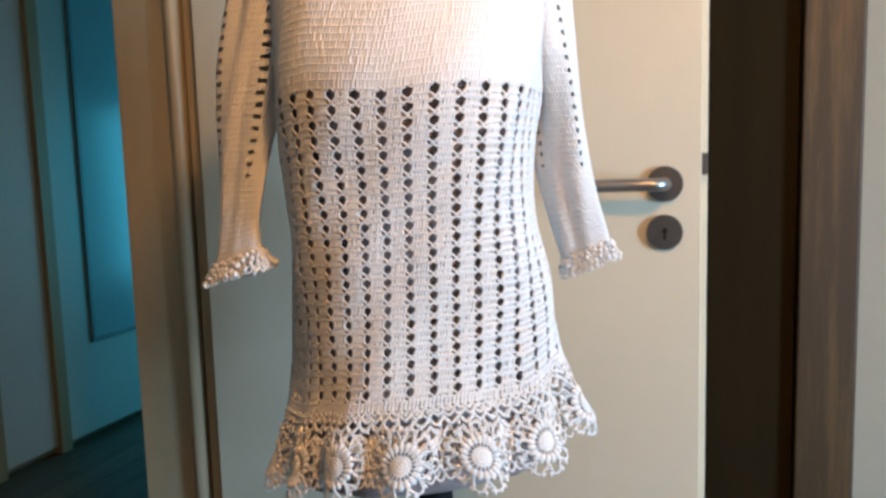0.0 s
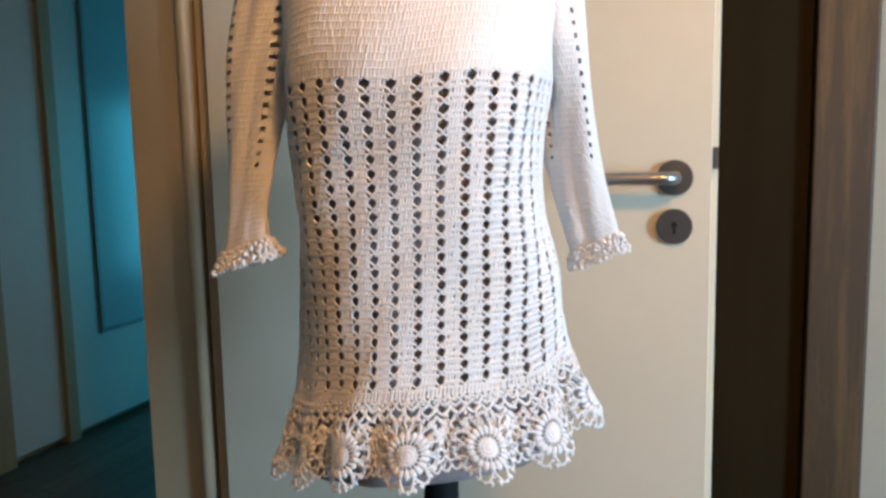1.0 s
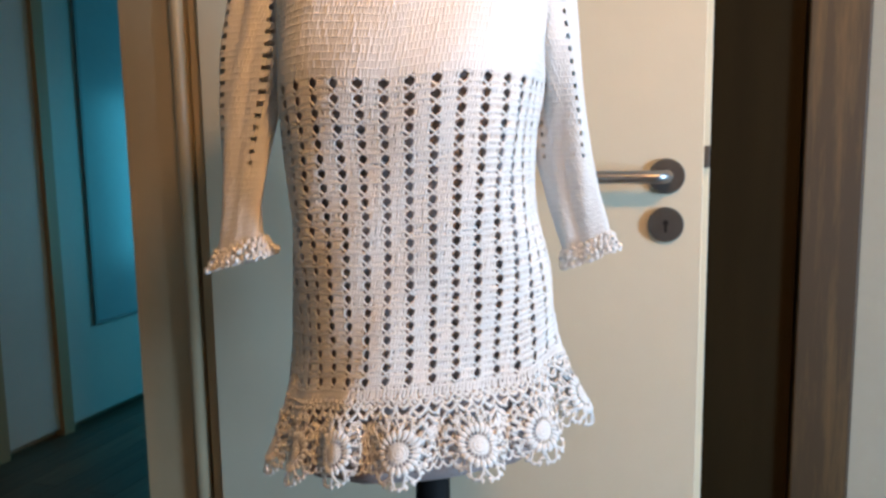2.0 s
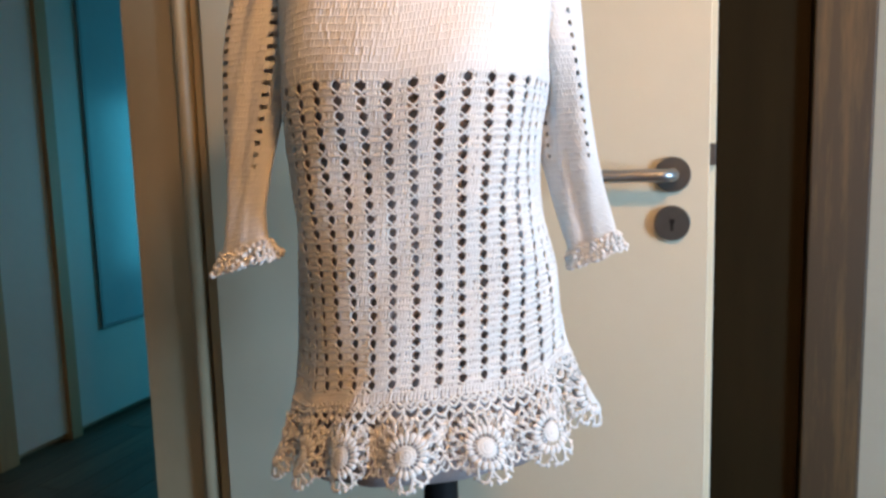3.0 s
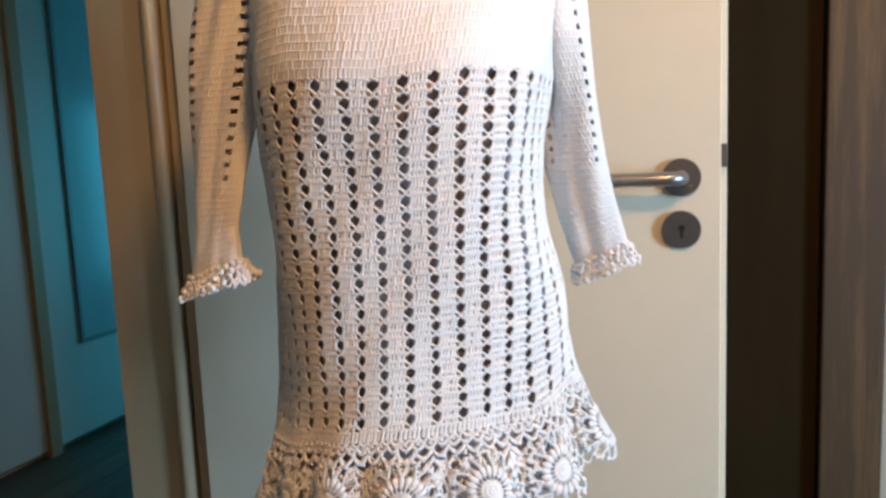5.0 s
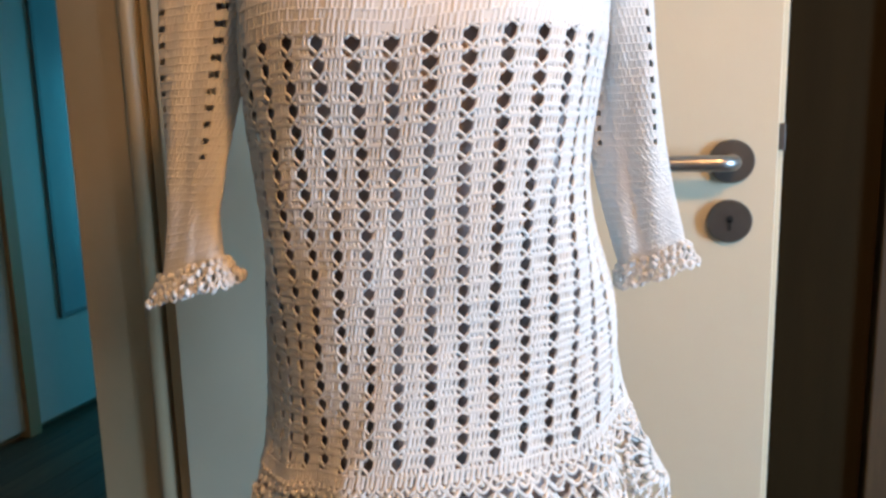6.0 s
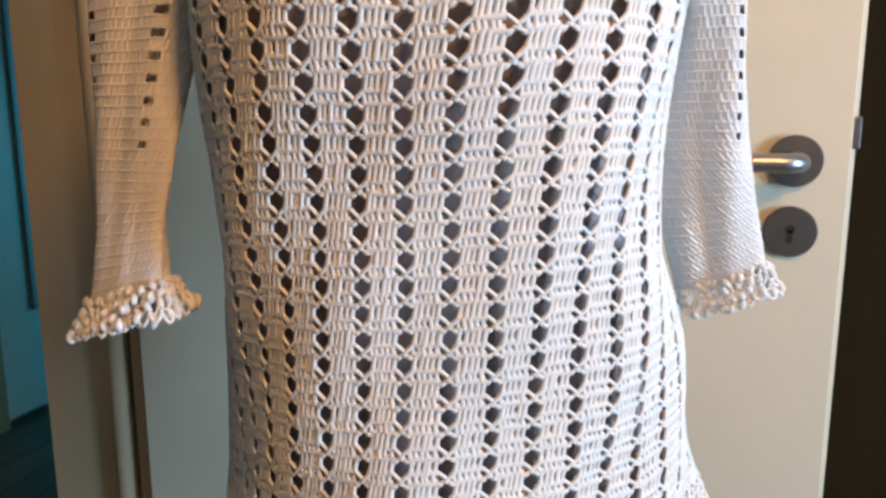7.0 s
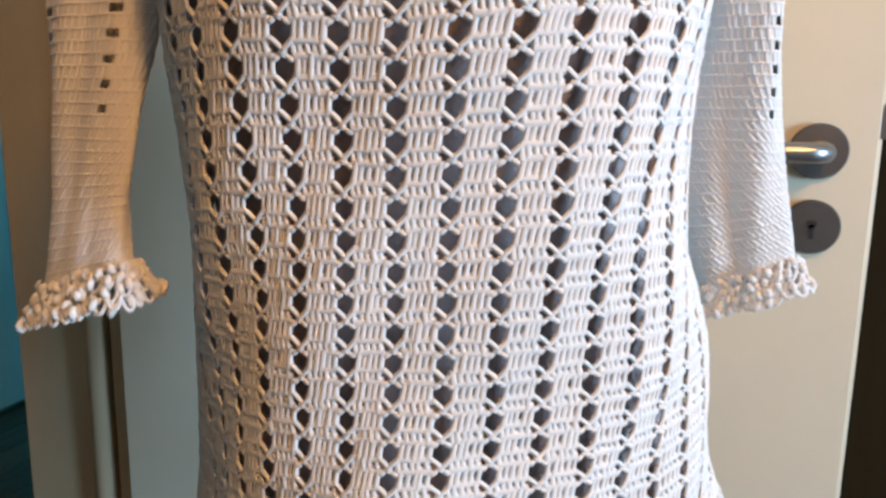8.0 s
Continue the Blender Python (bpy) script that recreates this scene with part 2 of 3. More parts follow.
kb = lathe([(0.0005, 0), (0.0042, 0), (0.0042, 0.0006), (0.0005, 0.0006)], 16, Matrix.Translation((0, -0.0087, 0.981)) @ out)
part("keyhole", kb, HOLE, kr, "black keyhole")
part("keyhole", box(-0.0021, 0.0021, -0.0093, -0.0087, 0.967, 0.981), HOLE, kr, "black keyhole slot")

# dark panel and wood casing behind the door's free edge
tagged(part("dark_panel", box(-0.35, 0.203, 0.168, 0.196, 0, 2.4, 0.002), DARKP), "dark brown laminate panel behind the door edge", "panel", kind="structure")
tagged(part("wood_casing", box(0.206, 0.292, 0.150, 0.196, 0, 2.4, 0.003), WOOD), "grey-brown wood grain casing board", "casing", kind="structure")
tagged(part("shadow_gap", box(0.2925, 0.300, 0.185, 0.197, 0, 2.4), SEAL), "dark joint beside the wood casing", "trim", kind="structure")

# hall doors on the west wall
W = -2.325


def hall_post(y0, y1):
    return tagged(part("hall_door_post", box(W - 0.019, W + 0.03, y0, y1, 0, 2.2, 0.004), POSTW), "pale wooden door post in the hall", "door frame", kind="structure")


hall_post(1.10, 1.155)
hall_post(0.77, 0.85)
hd1 = empty("door_2", (W + 0.03, 1.16, 0), label="white hall door with a satin glass panel", category="door", kind="structure")
part("leaf", box(W - 0.015, W + 0.02, 1.160, 1.95, 0.03, 2.05, 0.002), HALLW, hd1, "white painted door leaf")
part("glass_panel", box(W + 0.0205, W + 0.024, 1.322, 1.80, 0.42, 1.9, 0.001), GLASSF, hd1, "satin glass panel")
for y0, y1, z0, z1 in ((1.307, 1.322, 0.405, 1.915), (1.80, 1.815, 0.405, 1.915), (1.322, 1.80, 0.405, 0.42), (1.322, 1.80, 1.90, 1.915)):
    part("glazing_bead", box(W + 0.0205, W + 0.030, y0, y1, z0, z1, 0.001), GLAZE, hd1)
hd2 = empty("door_3", (W + 0.03, 0.85, 0), label="white plain hall door", category="door", kind="structure")
part("leaf", box(W - 0.015, W + 0.015, 0.855, 1.096, 0.03, 2.05, 0.002), HALLW, hd2, "white painted plain leaf")

# pendant lamp
pl = empty("pendant_lamp", (LAMP[0], LAMP[1], 2.5), label="cream shaded pendant lamp hanging from the ceiling", category="lamp")
at = Matrix.Translation(LAMP)
part("cord", lathe([(0.003, 0.12), (0.003, 0.615)], 8, at), BLACK, pl)
part("canopy", lathe([(0.045, 0.62), (0.04, 0.602), (0.01, 0.60)], 24, at), SHADE, pl)
sh = lathe([(0.03, 0.13), (0.05, 0.12), (0.13, 0.02), (0.127, 0.018), (0.048, 0.114), (0.028, 0.124)], 32, at)
part("shade", sh, SHADE, pl, smooth=True)
part("bulb", lathe([(0.006, 0.115), (0.014, 0.11), (0.022, 0.085), (0.018, 0.066), (0.004, 0.062)], 20, at), BULB, pl, smooth=True)

# ---- the dress form and the crochet tunic ----
AX = Vector((-0.273, -0.364, 0.0))               # upright axis of the form
N0 = np.array([math.sin(0.137), -math.cos(0.137), 0.0])            # the way it faces
U0 = np.array([-N0[1], N0[0], 0.0])              # towards its left hand
LEVEL = [0.735, 0.765, 0.79, 0.82, 0.85, 0.88, 0.92, 0.965, 1.015, 1.075, 1.13, 1.17, 1.22, 1.27, 1.32, 1.36, 1.40, 1.43]
HALFW = [0.2125, 0.2057, 0.1965, 0.1798, 0.1638, 0.1535, 0.1513, 0.1459, 0.1342, 0.1312, 0.1356, 0.1393, 0.142, 0.143, 0.141, 0.130, 0.095, 0.065]
HALFD = [0.1646, 0.1623, 0.1576, 0.1435, 0.1294, 0.1257, 0.1255, 0.1267, 0.1305, 0.1364, 0.1474, 0.1529, 0.146, 0.134, 0.1165, 0.099, 0.080, 0.060]
LEAN_Z = [0.80, 0.87, 0.95, 1.03, 1.10, 1.17, 1.43]
LEAN = [-0.0045, 0.0, 0.0029, 0.006, 0.0079, 0.011, 0.011]      # sideways sway of the form
DIP_S = [-0.5, -0.16, -0.08, 0, 0.08, 0.15, 0.22, 0.5]
DIP_TOP = [0, 0.0022, 0.0044, -0.0035, -0.0003, -0.0042, -0.0039, 0]   # rows rise and dip round the bust
DIP_LOW = [0, -0.0056, 0.0026, 0.0029, -0.0028, -0.0066, 0.0084, 0]    # and round the hip
ang = np.linspace(-math.pi, math.pi, 721)
GRID_S, GRID_Z = np.linspace(-0.5, 0.5, 721), np.linspace(0.72, 1.43, 143)


def girth_table():
    """For even steps of arc length round the body at each height: how far sideways and forwards."""
    us, ns = [], []
    for z in GRID_Z:
        a, b = np.interp(z, LEVEL, HALFW), np.interp(z, LEVEL, HALFD)
        e = 2 / np.interp(z, [0.80, 0.95, 1.08, 1.16, 1.3], [1.75, 1.88, 2.7, 2.8, 2.5])     # squarer at the bust
        u = a * np.sign(np.sin(ang)) * np.abs(np.sin(ang)) ** e
        n = b * np.sign(np.cos(ang)) * np.abs(np.cos(ang)) ** e
        d = np.r_[0, np.cumsum(np.hypot(np.diff(u), np.diff(n)))]
        d = d / d[-1] - 0.5
        us.append(np.interp(GRID_S, d, u))
        ns.append(np.interp(GRID_S, d, n))
    k = np.ones(9) / 9
    smooth = lambda t: np.apply_along_axis(lambda c: np.convolve(np.pad(c, 4, mode="edge"), k, "valid"), 0, np.array(t))
    return smooth(us), smooth(ns)


TAB_U, TAB_N = girth_table()


def look_up(tab, s, z):
    fs = (np.mod(s + 0.5, 1.0)) * 720
    fz = np.clip((z - GRID_Z[0]) / (GRID_Z[1] - GRID_Z[0]), 0, len(GRID_Z) - 1.001)
    i, j = np.clip(fs.astype(int), 0, 719), fz.astype(int)
    p, q = fs - i, fz - j
    return (tab[j, i] * (1 - p) + tab[j, i + 1] * p) * (1 - q) + (tab[j + 1, i] * (1 - p) + tab[j + 1, i + 1] * p) * q


def raw_surface(s, z):
    s = np.mod(s + 0.5, 1.0) - 0.5
    u, n = look_up(TAB_U, s, z), look_up(TAB_N, s, z)
    low = np.clip((0.87 - z) / 0.09, 0, 1)
    u = np.where(u < 0, u * np.interp(z, [0.80, 0.87, 0.95, 1.05], [0.81, 0.90, 0.95, 1.0]), u * np.interp(z, [0.82, 0.88, 0.95, 1.05], [1.0, 1.05, 1.05, 1.0])) + np.interp(z, LEAN_Z, LEAN)   # flares less on the right hand
    z = z + np.interp(s, DIP_S, DIP_TOP) * np.clip((z - 1.0) / 0.15, 0, 1.3) + np.interp(s, DIP_S, DIP_LOW) * np.clip((1.0 - z) / 0.15, 0, 1.3)
    ripple = 0.006 * low * np.cos(2 * math.pi * 14 * (s - 0.021))   # fluted hem
    sag = 0.0018 * np.sin(8 * math.pi * s + 17 * z) + 0.0012 * np.sin(20 * math.pi * s - 40 * z)
    r = np.hypot(u, n) + 1e-9
    u2, n2 = u * (1 + (ripple + sag) / r), n * (1 + (ripple + sag) / r)
    zz = z + u * (0.047 + 0.13 * np.clip((0.95 - z) / 0.15, 0, 1))
    zz = zz - 0.14 * np.maximum(u - 0.07, 0) * np.clip((0.88 - z) / 0.06, 0, 1.3)     # the hem droops on the left hand
    return np.array(AX) + u2[..., None] * U0 + n2[..., None] * N0 + zz[..., None] * np.array([0, 0, 1.0])


def surface(s, z, lift=0.0):
    """Place and outward normal on the tunic's body."""
    s, z = np.broadcast_arrays(np.asarray(s, float), np.asarray(z, float))
    p = raw_surface(s, z)
    du = raw_surface(s + 0.002, z) - raw_surface(s - 0.002, z)
    dz = raw_surface(s, z + 0.002) - raw_surface(s, z - 0.002)
    n = np.cross(du, dz)
    n /= np.linalg.norm(n, axis=-1, keepdims=True)
    return p + n * np.asarray(lift, float)[..., None], n


rng = np.random.RandomState(7)


def stitch_posts(place, s, z0, z1, slant, width, waves=5, sides=6):
    """Upright treble posts between heights z0 and z1 (arrays), each a bulging, slightly leaning strand."""
    f = np.linspace(0, 1, waves)
    S = s[:, None] + slant[:, None] * (f - 0.5)
    Z = z0[:, None] - 0.0005 + (z1 - z0 + 0.001)[:, None] * f      # ends tuck under the next row
    lift = 0.0003 * np.sin(math.pi * f)[None] + rng.normal(0, 0.00012, (len(s), 1)) + 0 * S
    p, n = place(S, Z, lift)
    prof = np.interp(f, [0, 0.3, 0.55, 0.8, 1], [1.18, 1.0, 0.84, 0.97, 1.18])
    return tubes(p, width * prof[None] * (1 + rng.normal(0, 0.08, (len(s), 1))), n[:, waves // 2], sides, 0.66)


def stitch_links(place, s, z, half, rise, width, lift=0.0003):
    """Short slanted chain links that lie along a row."""
    f = np.linspace(-1, 1, 4)
    S, Z = s[:, None] + half * f, z[:, None] + rise * f
    p, n = place(S, Z, lift + 0.0003 * (1 - f ** 2)[None] + 0 * S)
    return tubes(p, width * np.array([0.55, 1.0, 1.0, 0.55])[None] + 0 * S, n[:, 1], 6, 0.7)


COLS, ROWS_N, PITCH, TOP = 39, 22, 0.01395, 1.1590
CELL = 1.0 / COLS
HOLE_H = 0.0088
POST = 0.00156


def body_panel():
    """The openwork body: upright ladders of eyelets between bands of five posts."""
    g = []
    k, r = np.meshgrid(np.arange(COLS), np.arange(ROWS_N), indexing="ij")
    k, r = k.ravel(), r.ravel()
    ztop = TOP - r * PITCH
    aside = 0.05 * np.clip((np.abs(np.mod(k * CELL + 0.5, 1) - 0.5) - 0.12) / 0.08, 0, 1)   # eyelets pull closed at the sides
    lean = 0.10 * CELL                                # the ladders lean a little from row to row
    for i in range(5):
        edge = 0.178 - 0.02 * np.clip((1.08 - ztop) / 0.2, -0.4, 1) - aside    # eyelets narrow towards the hem
        s = (k + edge + (i + 0.5) * (1 - 2 * edge) / 5) * CELL + rng.normal(0, 0.012 * CELL, len(k))
        zr = rng.normal(0, 0.00018, len(k))
        g.append(stitch_posts(surface, s, ztop - HOLE_H + zr, ztop + zr, np.full(len(k), lean * 0.6), POST))
        g.append(stitch_posts(surface, s - 0.055 * CELL, ztop - PITCH + zr, ztop - HOLE_H + zr, np.full(len(k), -lean * 0.4), POST))
    # the felted yarn where one row is worked into the next; the posts part only half-way up each row
    edge = 0.178 - 0.02 * np.clip((1.08 - ztop) / 0.2, -0.4, 1) - aside + 0.015
    f = np.linspace(0, 1, 6)
    for mid, up, down in ((0.0, 0.0019, 0.0030), (-HOLE_H, 0.0027, 0.0018)):
        S = (k[:, None] + edge[:, None] + (1 - 2 * edge[:, None]) * f)[:, None] * CELL + np.zeros((1, 5, 1))
        Z = (ztop + mid)[:, None, None] + np.array([up, up * 0.6, 0.0, -down * 0.6, -down])[None, :, None] + 0 * S
        P, _ = surface(S, Z, np.array([-0.0004, 0.0009, 0.00125, 0.0009, -0.0004])[None, :, None] + rng.normal(0, 0.00008, S.shape))
        idx = np.arange(P.shape[0] * 30).reshape(-1, 5, 6)
        g.append((P.reshape(-1, 3), np.stack([idx[:, 1:, :-1], idx[:, 1:, 1:], idx[:, :-1, 1:], idx[:, :-1, :-1]], -1).reshape(-1, 4)))
    # chain over each eyelet
    for i in (-1, 0, 1):
        g.append(stitch_links(surface, (k + 0.135 * i) * CELL, ztop + 0.0004 - 0.0019 * abs(i), 0.085 * CELL, -0.0011 * i, 0.00135, 0.0002))
    # crossing strands below each eyelet
    f = np.linspace(0, 1, 6)
    for x0, x1, d0, d1, lift, w in ((-0.20, 0.03, 0.0080, 0.0128, 0.0004, 0.00125), (0.20, 0.03, 0.0082, 0.0122, 0.0005, 0.00125), (0.03, 0.0, 0.0122, 0.0146, 0.0, 0.0014)):
        S = (k[:, None] + x0 + (x1 - x0) * f + 0.012 * np.sin(math.pi * f)) * CELL
        Z = ztop[:, None] - (d0 + (d1 - d0) * f) + rng.normal(0, 0.0002, (len(k), 1))
        p, n = surface(S, Z, lift + 0 * S)
        g.append(tubes(p, w, n[:, 3], 5, 0.9))
    return strand_mesh("openwork_body", g)


def plain_rows(z0, z1, row, count):
    """Solid rows of posts all the way round."""
    g = []
    rows = int(round((z1 - z0) / row))
    i, r = np.meshgrid(np.arange(count), np.arange(rows), indexing="ij")
    s = (i.ravel() + 0.5 * (r.ravel() % 2)) / count + rng.normal(0, 0.08 / count, i.size)
    z = z0 + r.ravel() * row
    g.append(stitch_posts(surface, s, z, z + row, np.full(s.size, 0.25 / count), 0.00185, 3))
    g.append(stitch_links(surface, s, z + row, 0.62 / count, 0.0006, 0.00135))
    return g


def shell(lift, z0, z1, nz, ns=160, close=False):
    """A closed sheet that follows the body at some distance."""
    z, s = np.meshgrid(np.linspace(z0, z1, nz), np.arange(ns) / ns - 0.5, indexing="ij")
    p, _ = surface(s, z, lift + 0 * s)
    idx = np.arange(nz * ns).reshape(nz, ns)
    nx = np.roll(idx, -1, 1)
    q = np.stack([idx[:-1], nx[:-1], nx[1:], idx[1:]], -1).reshape(-1, 4)
    return p.reshape(-1, 3), q


foot = Vector((AX.x + 0.021 * U0[0], AX.y + 0.021 * U0[1], 0))   # the stand is a little off the tunic's middle
form = empty("dress_form", foot, label="grey fabric dress form on a black pole stand", category="dress form")


def form_torso():
    """The stuffed body under the tunic, closed at top and bottom."""
    b = bmesh.new()
    rows = []
    s = np.arange(72) / 72 - 0.5
    for z in np.r_[np.linspace(0.752, 0.80, 5), np.linspace(0.82, 1.43, 30)]:
        p, _ = surface(s, np.full(72, max(z, 0.87)), np.full(72, -np.interp(z, [1.09, 1.13], [0.012, 0.006])))   # fills the bust
        grow = 1.0 if z > 0.87 else 1.0 + 0.06 * (0.87 - z) / 0.1 - 2.2 * max(0, 0.765 - z)
        c = np.array([foot.x, foot.y, 0])
        p = c + (p - c) * np.array([grow, grow, 1]) - np.array([0, 0, max(0.87 - z, 0)])
        rows.append([b.verts.new(Vector(q)) for q in p])
    for a, c in zip(rows, rows[1:]):
        for i in range(72):
            b.faces.new((a[i], a[(i + 1) % 72], c[(i + 1) % 72], c[i]))
    b.faces.new(rows[0][::-1])
    b.faces.new(rows[-1])
    return b


part("torso", form_torso(), FORM, form, "grey padded torso", smooth=True)
up = Matrix.Translation(foot)
part("pole", lathe([(0.0205, 0.03), (0.0205, 0.7505)], 28, up), BLACK, form, "black steel pole", smooth=True)
part("collar", lathe([(0.0225, 0.736), (0.024, 0.738), (0.024, 0.748), (0.0225, 0.75)], 28, up), BLACK, form, "black collar")
part("base", lathe([(0.15, 0.0), (0.155, 0.006), (0.15, 0.016), (0.03, 0.028), (0.024, 0.045)], 48, up), BLACK, form, "round black base", smooth=True)
part("neck_cap", lathe([(0.052, 1.43), (0.05, 1.47), (0.045, 1.49), (0.008, 1.497), (0.006, 1.53), (0.015, 1.55), (0.004, 1.57)], 28, up), BLACK, form, "black neck cap", smooth=True)

tunic = empty("crochet_tunic", Vector((AX.x, AX.y, 0.75)), label="white cotton crochet tunic with eyelet columns, on the dress form", category="tunic")
tagged(link_mesh("openwork_body", body_panel(), YARN, tunic, "white openwork body with ladders of eyelets"), kind="stuff")
yk = plain_rows(TOP + 0.001, 1.425, 0.0070, 262)
yk.append(shell(0.0010, TOP + 0.002, 1.428, 60))
tagged(link_mesh("yoke", strand_mesh("yoke", yk), YARN, tunic, "white close-stitched yoke"), kind="stuff")
HEM = TOP - ROWS_N * PITCH
tagged(link_mesh("waist_band", strand_mesh("waist_band", plain_rows(HEM - 0.0075, HEM, 0.0072, 236)), YARN, tunic, "white close-stitched rows above the lace"), kind="stuff")


def arches(place, s0, ds, count, z, drop, width, lift, shift=0.0, steps=9):
    """A row of hanging loops."""
    f = np.linspace(0, 1, steps)
    i = np.arange(count)
    S = s0 + (i[:, None] + shift + f) * ds
    Z = z - drop * np.sin(math.pi * f)[None] ** 0.7 + rng.normal(0, 0.0006, (count, 1)) + 0 * S
    p, n = place(S, Z, lift + 0.0012 * np.sin(math.pi * f)[None] + 0 * S)
    return tubes(p, width, n[:, steps // 2], 6, 0.9)


def hem_lace():
    """Net of loops under the body, wider towards the hem."""
    g, z = [], HEM - 0.0072
    for row, (count, drop, w) in enumerate(((120, 0.0048, 0.0012), (90, 0.0060, 0.0014), (65, 0.0085, 0.0015), (52, 0.0100, 0.0015), (65, 0.0090, 0.0014))):
        g.append(arches(surface, 0, 1 / count, count, z, drop, w, 0.0005 - 0.003 * (row > 2), 0.5 * (row % 2)))
        g.append(arches(surface, 0, 1 / count, count, z - drop, -drop * 0.55, w * 0.9, -0.0008 - 0.003 * (row > 2), 0.5 * (row % 2) + 0.5))
        # short knots where the loops meet
        i = np.arange(count)
        g.append(stitch_posts(surface, i / count, np.full(count, z - 0.0018), np.full(count, z + 0.0018), np.zeros(count), w * 1.25, 3, 6))
        z -= drop * 0.95
    # fans of strands between the motifs
    f = np.linspace(0, 1, 6)
    for m in range(14):
        c = (m + 0.5) / 14 + 0.021
        for j in range(9):
            a = (j - 4) / 4
            S = c + (0.021 * a * f + 0.003 * np.sin(2 * math.pi * f + j)) * 1.0
            Z = z + 0.014 - (0.046 - 0.012 * abs(a)) * f
            p, n = surface(S[None], Z[None], np.array([-0.004 + 0.002 * np.sin(5 * f)]))
            g.append(tubes(p, 0.00125, n[:, 3], 6))
        for j in range(5):
            g.append(arches(surface, c - 0.022, 0.0085, 5, z + 0.006 - 0.0085 * j, 0.006, 0.0012, -0.003, 0.5 * (j % 2)))
    return strand_mesh("hem_lace", g)


tagged(link_mesh("hem_lace", hem_lace(), YARN, tunic, "white net of crochet loops"), kind="stuff")


def flower_mesh():
    """A round motif in its own plane (x across, z up, y to the back): hub, ring of bars, ring of puffs, outer loops."""
    g, out_n = [], np.array([0, -1.0, 0])
    P = lambda r, a, y: np.stack([r * np.sin(a), y + 0 * a, r * np.cos(a)], -1)
    a = np.arange(20) * 2 * math.pi / 20
    one = np.tile(out_n, (20, 1))
    for rad, n, y, w in ((0.0022, 8, -0.0012, 0.0022), (0.0056, 14, -0.0012, 0.0020), (0.0088, 20, -0.0008, 0.0018)):   # hub coils
        t = np.linspace(0, 2 * math.pi, n + 1)
        g.append(tubes(P(rad, t, y)[None], w * 1.15, out_n[None], 6, 0.45))
    f = np.linspace(0.0088, 0.0160, 4)
    g.append(tubes(np.stack([P(r, a, -0.0012) for r in f], 1), 0.00085, one, 5))                       # bars
    f = np.linspace(0.0145, 0.0240, 6)
    w = np.array([0.0014, 0.0022, 0.0027, 0.0030, 0.0028, 0.0015])
    g.append(tubes(np.stack([P(r, a, -0.0006 - 0.0012 * math.sin(math.pi * q)) for q, r in enumerate(f / 1) for q in [(r - 0.0145) / 0.0095]], 1), w * 1.08, one, 7, 0.45))   # puffs
    t = np.linspace(0, 2 * math.pi, 49)
    g.append(tubes(P(0.0155, t, -0.0004)[None], 0.0010, out_n[None], 5))
    b = np.arange(11) * 2 * math.pi / 11
    few = one[:11]
    for turn in (0.62, -0.62):                                                                          # leaning bars to the edge
        rs = np.linspace(0.0232, 0.0345, 5)
        g.append(tubes(np.stack([P(r, b + turn * ((r - 0.0232) / 0.0113) * math.pi / 11, -0.0004) for r in rs], 1), 0.0014, few, 6))
    q = np.linspace(-1, 1, 9)
    g.append(tubes(np.stack([P(0.0340 + 0.0030 * (1 - x * x), b + math.pi / 11 + x * math.pi / 11 * 0.8, -0.0004) for x in q], 1), 0.0015, few, 6))
    g.append(tubes(np.stack([P(0.0282 + 0.0022 * (1 - x * x), b + x * math.pi / 11 * 0.42, 0.0006) for x in q], 1), 0.0012, few, 6))
    f = np.linspace(0.0350, 0.0400, 4)
    for off in (0.1, 0.28, 0.46):                                                                       # picots
        g.append(tubes(np.stack([P(r, b + off, -0.0004) for r in f], 1), np.array([0.0013, 0.0019, 0.0018, 0.0006]), few, 6))
    me = strand_mesh("flower_motif", g)
    co = np.empty(len(me.vertices) * 3, np.float32)
    me.vertices.foreach_get("co", co)
    co = co.reshape(-1, 3)
    r = np.hypot(co[:, 0], co[:, 2])
    co[:, 1] += 0.0025 * np.cos(3 * np.arctan2(co[:, 0], co[:, 2])) * (r / 0.036) ** 2 + 0.004 * (co[:, 0] / 0.036) ** 2
    me.vertices.foreach_set("co", co.ravel())
    return me


fm = flower_mesh()
flat = np.empty(len(fm.vertices) * 3, np.float32)
fm.vertices.foreach_get("co", flat)
flat = flat.reshape(-1, 3) * 0.84
GIRTH = 1.05
for m in range(14):
    # each motif is turned, then laid along the fluted hem
    t = radians(17 * m)
    fx, fz = flat[:, 0] * math.cos(t) - flat[:, 2] * math.sin(t), flat[:, 0] * math.sin(t) + flat[:, 2] * math.cos(t)
    p, _ = surface(m / 14 + 0.021 + fx / GIRTH, 0.796 + 0.002 * math.sin(5 * m) + fz, 0.0025 - flat[:, 1] + 0.0015 * np.sin(40 * fx + 30 * fz + m))
    me = fm.copy()
    me.vertices.foreach_set("co", p.astype(np.float32).ravel())
    link_mesh("flower_motif", me, YARN, tunic, "round white crochet flower motif" if m == 0 else "")


